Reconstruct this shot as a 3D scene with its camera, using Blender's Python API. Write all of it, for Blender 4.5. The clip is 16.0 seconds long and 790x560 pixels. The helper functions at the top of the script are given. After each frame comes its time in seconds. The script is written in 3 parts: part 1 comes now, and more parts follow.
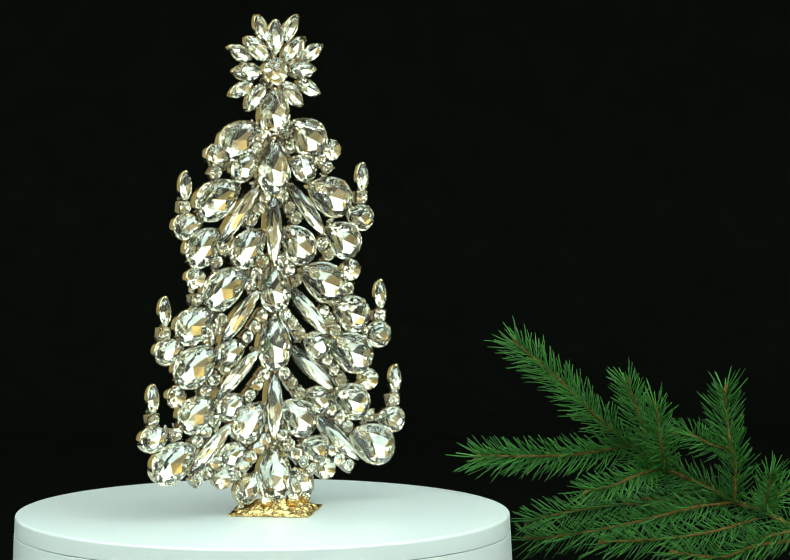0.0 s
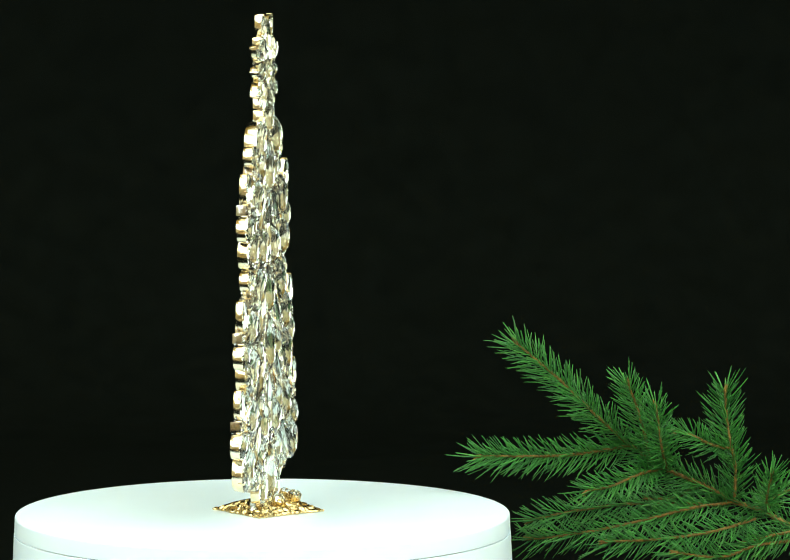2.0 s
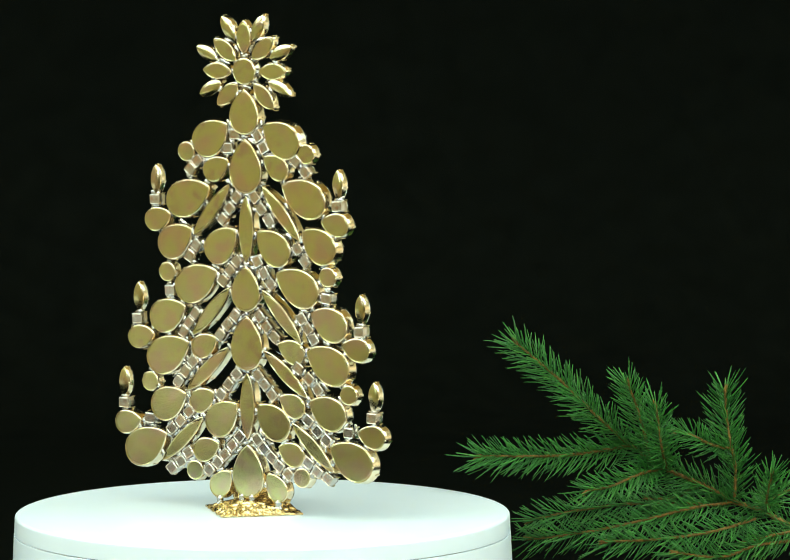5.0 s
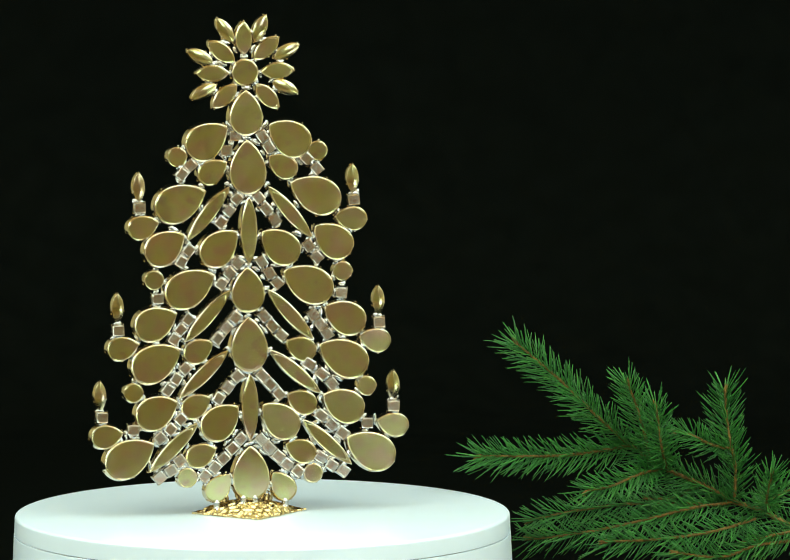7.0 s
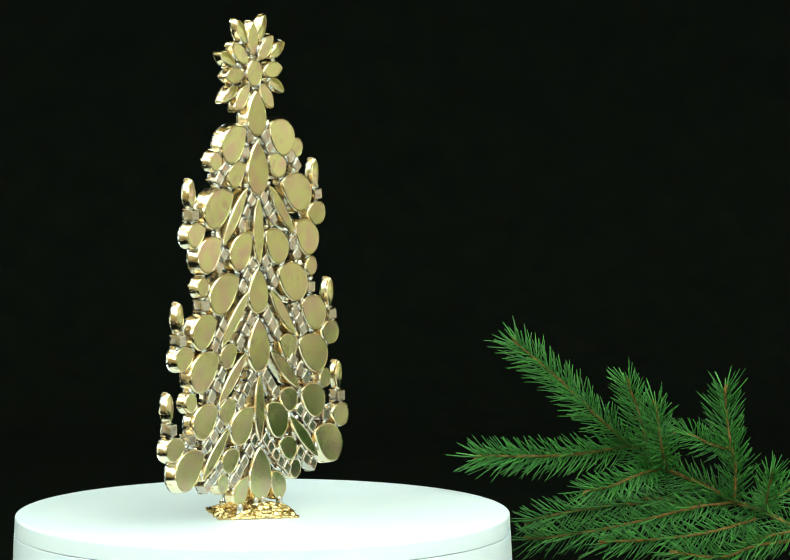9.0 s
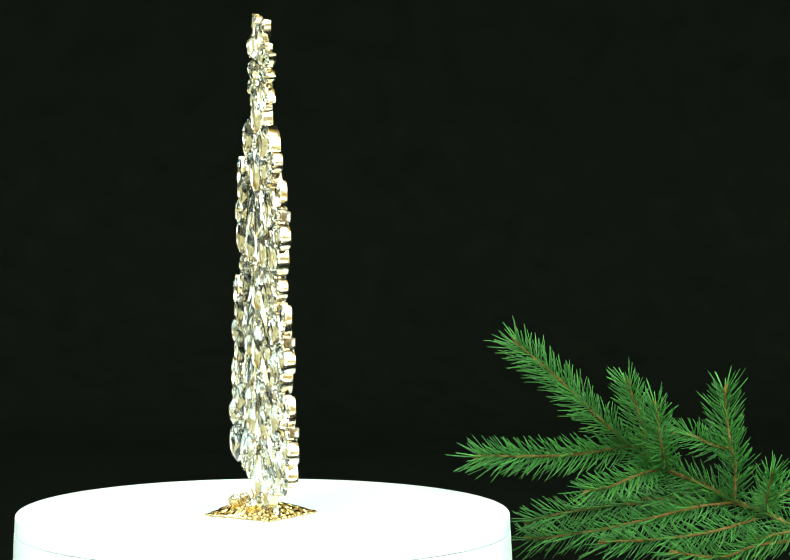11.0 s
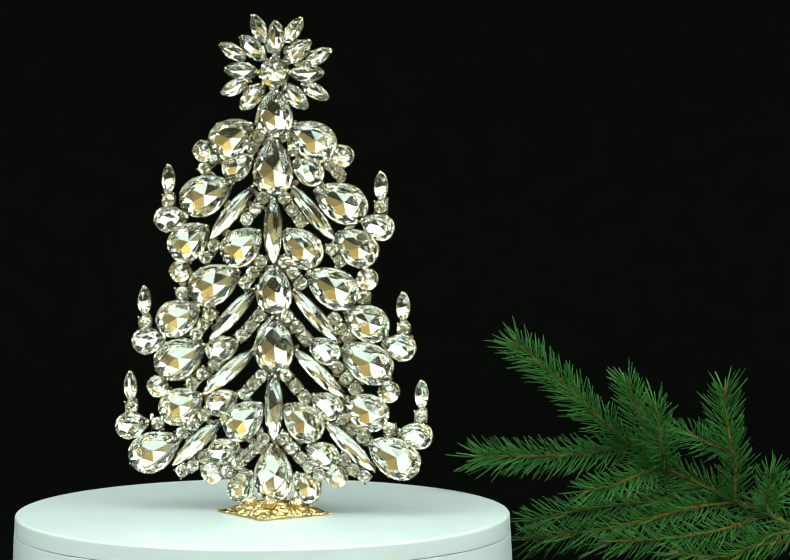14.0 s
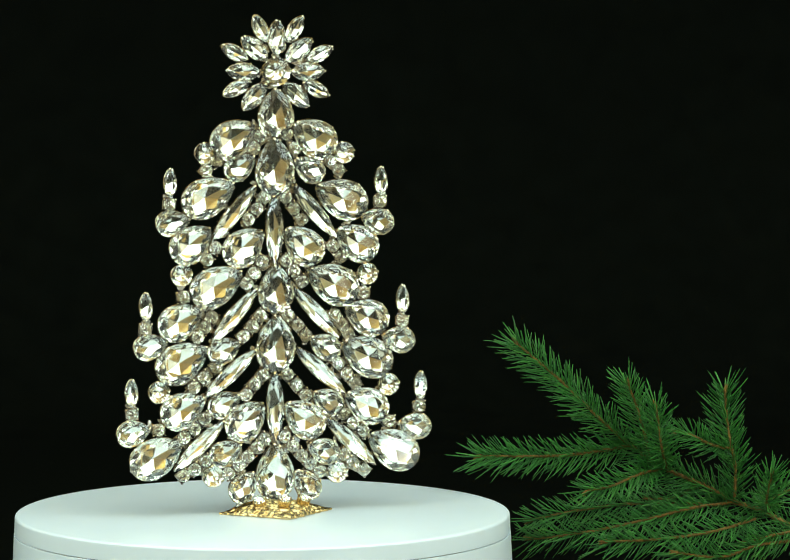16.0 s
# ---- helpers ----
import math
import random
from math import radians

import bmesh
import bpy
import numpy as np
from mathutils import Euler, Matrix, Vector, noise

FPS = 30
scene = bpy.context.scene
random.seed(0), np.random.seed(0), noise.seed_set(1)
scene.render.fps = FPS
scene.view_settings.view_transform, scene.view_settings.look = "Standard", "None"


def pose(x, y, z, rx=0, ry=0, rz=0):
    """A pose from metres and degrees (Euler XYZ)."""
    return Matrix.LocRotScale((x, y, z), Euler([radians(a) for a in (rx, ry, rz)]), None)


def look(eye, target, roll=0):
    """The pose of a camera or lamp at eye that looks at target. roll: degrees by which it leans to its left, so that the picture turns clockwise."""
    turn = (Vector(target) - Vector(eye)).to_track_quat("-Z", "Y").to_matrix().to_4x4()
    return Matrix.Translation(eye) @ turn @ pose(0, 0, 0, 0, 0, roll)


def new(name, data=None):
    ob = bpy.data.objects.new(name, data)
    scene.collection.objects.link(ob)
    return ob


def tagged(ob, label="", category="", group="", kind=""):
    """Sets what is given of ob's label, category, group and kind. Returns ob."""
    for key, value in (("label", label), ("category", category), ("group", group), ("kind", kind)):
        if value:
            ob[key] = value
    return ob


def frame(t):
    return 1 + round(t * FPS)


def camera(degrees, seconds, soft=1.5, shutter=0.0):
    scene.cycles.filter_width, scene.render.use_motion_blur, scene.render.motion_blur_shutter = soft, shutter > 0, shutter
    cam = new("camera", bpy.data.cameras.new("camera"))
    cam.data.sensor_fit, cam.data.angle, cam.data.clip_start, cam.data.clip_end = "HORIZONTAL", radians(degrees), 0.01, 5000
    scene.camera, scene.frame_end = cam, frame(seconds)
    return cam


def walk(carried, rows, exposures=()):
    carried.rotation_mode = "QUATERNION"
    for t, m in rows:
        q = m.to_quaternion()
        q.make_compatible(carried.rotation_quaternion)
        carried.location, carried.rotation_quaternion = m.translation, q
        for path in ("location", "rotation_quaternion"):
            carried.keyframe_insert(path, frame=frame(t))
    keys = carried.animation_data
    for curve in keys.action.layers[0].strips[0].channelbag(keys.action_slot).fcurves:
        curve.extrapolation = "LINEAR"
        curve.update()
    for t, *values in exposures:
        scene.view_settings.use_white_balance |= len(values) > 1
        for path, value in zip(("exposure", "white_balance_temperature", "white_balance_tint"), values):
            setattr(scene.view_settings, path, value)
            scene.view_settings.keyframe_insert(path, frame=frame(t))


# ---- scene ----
# A still camera with a long lens before a turntable; metres, z = 0 is the turntable's top, the axis at the origin.
cam = camera(6.793, 16.0, soft=1.2)
CAM = pose(0, -3.3311, 0.4794, 90 - 6.1955, 0, -1.1600) @ pose(0, 0, 0, 0, 0, -0.2154)
walk(cam, [(0, CAM), (16.0, CAM)], exposures=[
    (0.0, -0.07), (1.0, 0.15), (1.6, 0.4), (2.0, 0.55), (2.5, 0.85), (3.0, 1.1), (3.5, 1.05), (4.0, 0.85), (6.3, -0.06), (7.0, 0.15), (7.5, 0.05), (8.0, -0.05), (8.5, 0.12),
    (9.0, 0.4), (10.6, 1.05), (11.3, 1.0), (11.8, 0.75), (12.5, 0.28), (13.5, -0.04), (14.5, -0.14), (16.0, -0.14)])

# ---- light, all unseen: five white softboxes, three small lamps, two added uplighters ----
world = bpy.data.worlds.new("room_air")
scene.world = world
world.use_nodes = True
world.node_tree.nodes["Background"].inputs[0].default_value = (0.5, 0.52, 0.5, 1)
world.node_tree.nodes["Background"].inputs[1].default_value = 0.05


def unseen_panel(eye, target, w, h, watts, colour=(0.79, 1.0, 0.985)):
    data = bpy.data.lights.new("unseen_panel_light", "AREA")
    data.shape, data.size, data.size_y, data.energy, data.color = "RECTANGLE", w, h, watts, colour
    ob = new("unseen_panel_light", data)
    ob.matrix_world = look(eye, target)
    return ob


unseen_panel((0.0, -0.35, 1.45), (0, 0, 0), 1.6, 1.2, 18.5)
unseen_panel((1.35, -0.60, 1.00), (0, 0, 0.12), 1.6, 1.0, 19)
unseen_panel((-1.35, -0.60, 1.00), (0, 0, 0.12), 1.6, 1.0, 17.5)
# this pair beside the camera is added, for more bright reflections in the crystals
unseen_panel((0.80, -2.05, 0.85), (0, 0, 0.12), 0.55, 0.75, 6.2)
unseen_panel((-0.80, -2.05, 0.85), (0, 0, 0.12), 0.55, 0.75, 6.2)
# three small lamps out of view: low at the table's edge, higher, side strip
unseen_panel((1.02, -1.10, -0.178), (0, 0, 0.1), 0.56, 0.11, 1.9)
# added to put glints on the crystals
unseen_panel((-0.95, -1.25, 0.42), (0, 0, 0.1), 0.22, 0.22, 2.0)
# strip added to brighten the upper back plates as they turn past
unseen_panel((1.32, -0.05, 0.10), (0, 0, 0.15), 1.2, 0.22, 0.66, (0.94, 0.97, 0.84))
# added, unseen uplighters: two that throw light on the amber ceiling and side walls
for side in (-1.5, 1.5):
    unseen_panel((side, -1.9, 0.95), (side, -1.9001, 2.0), 0.7, 0.7, 40, (0.93, 1.0, 0.93))


# ---- materials ----
def material(name):
    m = bpy.data.materials.new(name)
    m.use_nodes = True
    t = m.node_tree
    return m, t, t.nodes["Principled BSDF"]


def node(t, kind, **sets):
    n = t.nodes.new(kind)
    for k, v in sets.items():
        n.inputs[k.replace("_", " ")].default_value = v
    return n


def ramp(t, fac, stops):
    r = t.nodes.new("ShaderNodeValToRGB")
    while len(r.color_ramp.elements) < len(stops):
        r.color_ramp.elements.new(0.5)
    for e, (p, c) in zip(r.color_ramp.elements, stops):
        e.position, e.color = p, (*c, 1)
    t.links.new(fac, r.inputs[0])
    return r.outputs[0]


def coords(t):
    return t.nodes.new("ShaderNodeTexCoord").outputs["Object"]


def noise_tex(t, scale, detail=4, vec=None, rough=0.6):
    n = node(t, "ShaderNodeTexNoise", Scale=scale, Detail=detail, Roughness=rough)
    t.links.new(vec or coords(t), n.inputs["Vector"])
    return n.outputs["Fac"]


def bump(t, b, height, strength, distance):
    n = node(t, "ShaderNodeBump", Strength=strength, Distance=distance)
    t.links.new(height, n.inputs["Height"])
    t.links.new(n.outputs[0], b.inputs["Normal"])


def make_crystal():
    m, t, b = material("clear_crystal")
    b.inputs["Base Color"].default_value = (0.985, 1.0, 0.99, 1)
    b.inputs["Roughness"].default_value = 0.0
    b.inputs["IOR"].default_value = 1.55
    b.inputs["Transmission Weight"].default_value = 1.0
    return m


def make_foil():
    """Mirror foil under the crystal: a sharp reflection, and a hazy one from its fine grain."""
    m, t, b = material("silver_foil")
    t.nodes.remove(b)
    tint = ramp(t, noise_tex(t, 90, 2), [(0.35, (0.94, 0.945, 0.86)), (0.7, (0.955, 0.975, 0.925))])
    sharp = node(t, "ShaderNodeBsdfAnisotropic", Roughness=0.02)
    hazy = node(t, "ShaderNodeBsdfAnisotropic", Roughness=0.38)
    mix = t.nodes.new("ShaderNodeMixShader")
    mix.inputs[0].default_value = 0.10
    for k, n in ((1, sharp), (2, hazy)):
        t.links.new(tint, n.inputs["Color"])
        t.links.new(n.outputs[0], mix.inputs[k])
    t.links.new(mix.outputs[0], t.nodes["Material Output"].inputs["Surface"])
    return m


def make_gold(name, low, high, rough, stains):
    m, t, b = material(name)
    b.inputs["Metallic"].default_value = 1.0
    info = t.nodes.new("ShaderNodeObjectInfo")
    shift = t.nodes.new("ShaderNodeVectorMath")
    shift.operation = "MULTIPLY_ADD"
    shift.inputs[1].default_value = (1, 1, 1)
    t.links.new(coords(t), shift.inputs[0])
    t.links.new(info.outputs["Random"], shift.inputs[2])
    big = noise_tex(t, stains, 3, shift.outputs[0], 0.5)
    t.links.new(ramp(t, big, [(0.32, low), (0.45, tuple(0.5 * (a + b) for a, b in zip(low, high))), (0.57, high), (0.72, tuple(0.85 * a for a in low))]), b.inputs["Base Color"])
    fine = noise_tex(t, 1400, 3, shift.outputs[0])
    r = node(t, "ShaderNodeMapRange", To_Min=rough - 0.06, To_Max=rough + 0.10)
    t.links.new(noise_tex(t, 170, 3, shift.outputs[0]), r.inputs["Value"])
    t.links.new(r.outputs[0], b.inputs["Roughness"])
    low = noise_tex(t, 85, 2, shift.outputs[0])
    mix = t.nodes.new("ShaderNodeMath")
    mix.operation = "MULTIPLY_ADD"
    mix.inputs[1].default_value = 4.0
    t.links.new(low, mix.inputs[0])
    t.links.new(fine, mix.inputs[2])
    bump(t, b, mix.outputs[0], 0.06, 0.0003)
    return m


def make_solder():
    m, t, b = material("tin_solder")
    b.inputs["Metallic"].default_value = 1.0
    b.inputs["Base Color"].default_value = (0.46, 0.46, 0.44, 1)
    b.inputs["Roughness"].default_value = 0.17
    bump(t, b, noise_tex(t, 520, 3), 0.8, 0.0006)
    return m


def make_white():
    m, t, b = material("white_plastic")
    t.links.new(ramp(t, noise_tex(t, 14, 5), [(0.3, (0.655, 0.76, 0.835)), (0.7, (0.685, 0.79, 0.865))]), b.inputs["Base Color"])
    b.inputs["Roughness"].default_value = 0.3
    b.inputs["Specular IOR Level"].default_value = 0.45
    bump(t, b, noise_tex(t, 900, 2), 0.04, 0.0002)
    return m


def make_cloth():
    m, t, b = material("black_velvet")
    t.links.new(ramp(t, noise_tex(t, 60, 6), [(0.3, (0.0021, 0.0026, 0.0020)), (0.7, (0.0029, 0.0036, 0.0028))]), b.inputs["Base Color"])
    b.inputs["Roughness"].default_value = 1.0
    b.inputs["Specular IOR Level"].default_value = 0.0
    bump(t, b, noise_tex(t, 1500, 2), 0.4, 0.0005)
    return m


def make_room(name, low, high, scale):
    m, t, b = material(name)
    t.links.new(ramp(t, noise_tex(t, scale, 5), [(0.3, low), (0.7, high)]), b.inputs["Base Color"])
    b.inputs["Roughness"].default_value = 0.7
    return m


def make_needle():
    m, t, b = material("spruce_needle")
    geo = t.nodes.new("ShaderNodeNewGeometry")
    t.links.new(ramp(t, geo.outputs["Random Per Island"], [(0.0, (0.013, 0.092, 0.013)), (0.5, (0.028, 0.162, 0.022)), (1.0, (0.052, 0.240, 0.036))]),
                b.inputs["Base Color"])
    b.inputs["Roughness"].default_value = 0.46
    return m


def make_bark():
    m, t, b = material("spruce_bark")
    t.links.new(ramp(t, noise_tex(t, 420, 4), [(0.3, (0.10, 0.055, 0.010)), (0.7, (0.26, 0.145, 0.030))]), b.inputs["Base Color"])
    b.inputs["Roughness"].default_value = 0.8
    bump(t, b, noise_tex(t, 900, 3), 0.6, 0.0006)
    return m


CRYSTAL, FOIL, SOLDER, WHITE, CLOTH = make_crystal(), make_foil(), make_solder(), make_white(), make_cloth()
CUP = make_gold("gold_plated_cup", (0.515, 0.385, 0.285), (0.495, 0.50, 0.235), 0.17, 95)
TINNED = make_gold("tinned_gold_cup", (0.54, 0.41, 0.30), (0.52, 0.52, 0.48), 0.20, 230)
SIDES = make_gold("pale_gold_wall", (0.70, 0.56, 0.34), (0.74, 0.67, 0.50), 0.17, 170)
ROSE = make_gold("rose_gold_plate", (0.50, 0.33, 0.25), (0.50, 0.50, 0.47), 0.20, 330)
FILIGREE = make_gold("stamped_gold", (0.44, 0.32, 0.14), (0.68, 0.53, 0.27), 0.20, 160)
NEEDLE, BARK = make_needle(), make_bark()
DARK_GAP = make_room("shadow_gap_plastic", (0.12, 0.13, 0.13), (0.16, 0.17, 0.17), 30)
# unseen surroundings, coloured for the reflections wanted in crystals and cups
TAN_WALL = make_room("tan_reflection_wall", (0.63, 0.58, 0.36), (0.74, 0.68, 0.44), 3)
AMBER_CEILING = make_room("amber_reflection_ceiling", (0.53, 0.35, 0.075), (0.65, 0.45, 0.12), 5)
PALE = make_room("pale_table_top", (0.58, 0.56, 0.50), (0.68, 0.66, 0.60), 4)
BOUNCE_FLOOR = make_room("pale_bounce_floor", (0.42, 0.35, 0.24), (0.54, 0.45, 0.32), 6)


# ---- mesh helpers ----
def mesh_of(name, verts, faces, mats, slots=None, smooth=False):
    me = bpy.data.meshes.new(name)
    me.from_pydata([tuple(v) for v in verts], [], faces)
    for m in mats:
        me.materials.append(m)
    if slots:
        me.polygons.foreach_set("material_index", slots)
    me.polygons.foreach_set("use_smooth", [smooth] * len(faces))
    bm = bmesh.new()
    bm.from_mesh(me)
    bmesh.ops.recalc_face_normals(bm, faces=bm.faces)
    bm.to_mesh(me)
    bm.free()
    if smooth:
        me.set_sharp_from_angle(angle=radians(32))
    return me


def part(name, me, parent, m=None, label=""):
    ob = new(name, me)
    ob.parent = parent
    if m is not None:
        ob.matrix_basis = m
    return tagged(ob, label)


def empty(name):
    ob = new(name)
    ob.empty_display_size = 0.02
    return ob


def lathe(name, profile, mats, n=128, smooth=True, caps=True):
    verts, faces = [], []
    for r, z in profile:
        for i in range(n):
            a = 2 * math.pi * i / n
            verts.append((r * math.cos(a), r * math.sin(a), z))
    for k in range(len(profile) - 1):
        for i in range(n):
            j = (i + 1) % n
            faces.append((k * n + i, k * n + j, (k + 1) * n + j, (k + 1) * n + i))
    if caps:
        faces.append(tuple(range(n)))
        faces.append(tuple((len(profile) - 1) * n + i for i in range(n)))
    return mesh_of(name, verts, faces, mats, smooth=smooth)


def box_mesh(name, x0, x1, y0, y1, z0, z1, mat):
    v = [(x, y, z) for x in (x0, x1) for y in (y0, y1) for z in (z0, z1)]
    f = [(0, 1, 3, 2), (4, 6, 7, 5), (0, 4, 5, 1), (2, 3, 7, 6), (0, 2, 6, 4), (1, 5, 7, 3)]
    return mesh_of(name, v, f, [mat])


# ---- the setting: black cloth on the table and behind it, an added unseen room ----
def setting():
    # one sheet of cloth: over the table top, then up in a round bend as the backdrop
    prof = [(y, -0.062) for y in np.linspace(-0.39, 0.75, 31)]
    prof += [(0.75 + 0.25 * math.sin(a), 0.188 - 0.25 * math.cos(a)) for a in np.linspace(0.15, math.pi / 2, 9)]
    prof += [(1.0, z) for z in np.linspace(0.25, 1.75, 16)]
    xs = np.linspace(-0.74, 0.66, 49)
    verts, faces, n = [], [], len(xs)
    for k, (y, z) in enumerate(prof):
        for x in xs:
            up = max(0.0, z)
            verts.append((x, y + up * 0.012 * math.sin(7 * x + 1.3 * math.sin(3 * x)), z))
    for k in range(len(prof) - 1):
        for i in range(n - 1):
            faces.append((k * n + i, k * n + i + 1, (k + 1) * n + i + 1, (k + 1) * n + i))
    ob = new("backdrop", mesh_of("backdrop", verts, faces, [CLOTH], smooth=True))
    sol = ob.modifiers.new("cloth_thickness", "SOLIDIFY")
    sol.thickness, sol.offset = 0.002, -1
    tagged(ob, "black velvet cloth sweeping from table to backdrop", "backdrop", kind="structure")
    # table body and added room shell stay out of view; crystals and cups mirror them
    tagged(new("table_base", box_mesh("table_base", -1.3, 1.3, -0.41, 0.75, -0.80, -0.0645, PALE)), "pale wooden table under the black cloth, its bare top an unseen reflector", "table", kind="structure")
    tagged(new("floor", box_mesh("floor", -2.6, 2.6, -4.6, 1.6, -0.90, -0.80, BOUNCE_FLOOR)), "unseen room floor, added as a pale reflector", "floor", kind="structure")
    tagged(new("ceiling", box_mesh("ceiling", -2.6, 2.6, -4.6, 1.6, 2.0, 2.1, AMBER_CEILING)), "unseen ceiling, added for amber reflections", "ceiling", kind="structure")
    for name, b in (("wall_north", (-2.6, 2.6, 1.6, 1.7)), ("wall_south", (-2.6, 2.6, -4.7, -4.6)),
                    ("wall_east", (2.6, 2.7, -4.7, 1.7)), ("wall_west", (-2.7, -2.6, -4.7, 1.7))):
        tagged(new(name, box_mesh(name, *b, -0.80, 2.0, TAN_WALL)), "unseen wall, added for warm tan reflections", "wall", kind="structure")


setting()


# ---- turntable ----
def build_turntable():
    table = tagged(empty("turntable"), "round white plastic turntable with a thin seam", "turntable")
    table.matrix_basis = pose(0, 0, -0.060)
    R = 0.1250
    edge = [(R - 0.0014 + 0.0014 * math.sin(a), 0.0586 + 0.0014 * math.cos(a)) for a in np.linspace(0, math.pi / 2, 7)]
    plate = lathe("platter", [(R - 0.004, 0.0507), (R + 0.0001, 0.0507), (R + 0.0003, 0.0510)] + edge[::-1] + [(0.06, 0.060), (0.02, 0.060)], [WHITE], 192)
    platter = part("platter", plate, table)
    part("seam", lathe("seam", [(R - 0.0008, 0.0490), (R - 0.0008, 0.0512)], [DARK_GAP], 192, caps=False), table, label="thin dark seam")
    base = [(R + 0.0010, 0.0), (R + 0.0026, 0.001), (R + 0.0026, 0.004), (R + 0.0005, 0.0501), (R + 0.0003, 0.0503), (R - 0.004, 0.0503)]
    part("base", lathe("base", base, [WHITE], 192), table)
    return table, platter


TURNTABLE, PLATTER = build_turntable()


# ---- crystals: faceted glass in a gold cup ----
def pear(p):
    """A teardrop with a blunt tip at +x."""
    return math.cos(p) * 0.97 - 0.03, math.sin(p) * abs(math.sin(p / 2)) ** 0.50 / 0.8623


def navette(p):
    return math.cos(p) * 0.97, math.copysign(abs(math.sin(p)) ** 1.4, math.sin(p))


def circle(p):
    return math.cos(p), math.sin(p)


def square(p):
    c, s = math.cos(p), math.sin(p)
    k = (abs(c) ** 12 + abs(s) ** 12) ** (-1 / 12)
    return c * k, s * k


# name: outline, length, width, points, crown height, depth, culet offset along the length (millimetres)
KINDS = {
    "pear30": (pear, 30.0, 20.2, 24, 4.3, 4.6, -0.14),
    "pear28": (pear, 26.2, 19.4, 24, 4.3, 4.6, -0.14),
    "pear25": (pear, 25.2, 18.4, 24, 4.1, 4.5, -0.14),
    "pear18": (pear, 18.2, 13.2, 20, 3.6, 4.2, -0.14),
    "nav36b": (navette, 35.8, 9.2, 16, 3.0, 2.5, 0.0),
    "nav36": (navette, 36.4, 7.9, 16, 2.9, 2.3, 0.0),
    "nav18": (navette, 18.2, 9.2, 16, 3.1, 2.5, 0.0),
    "nav15": (navette, 15.6, 7.3, 16, 2.8, 2.3, 0.0),
    "nav15_flame": (navette, 15.6, 6.6, 16, 2.8, 2.3, 0.0),
    "round14": (circle, 14.6, 14.6, 14, 4.3, 2.5, 0.0),
    "round11": (circle, 10.9, 10.9, 12, 3.6, 1.9, 0.0),
    "low_chaton": (circle, 6.2, 6.2, 12, 3.0, 2.4, 0.0),
    "chaton": (circle, 6.5, 6.5, 12, 3.0, 3.4, 0.0),
}
DEPTH = {"nav18": -3.5, "nav15": -3.4, "nav15_flame": -3.4, "round14": -3.7, "low_chaton": -3.4}


def ring(fn, n, L, W, s, z, off=0.0, start=0.0):
    pts = []
    for i in range(n):
        x, y = fn(2 * math.pi * (i + start) / n)
        x = x * s + off * (1 - s)
        pts.append((x * L / 2, y * W / 2 * s, z))
    return pts


def zigzag(pts, wide, high):
    """Every second point of a ring a little further out and lower, so that neighbouring facets face different ways."""
    return [(x * (1 + s * wide), y * (1 + s * wide), z - s * high) for (x, y, z), s in zip(pts, [1, -1] * len(pts))]


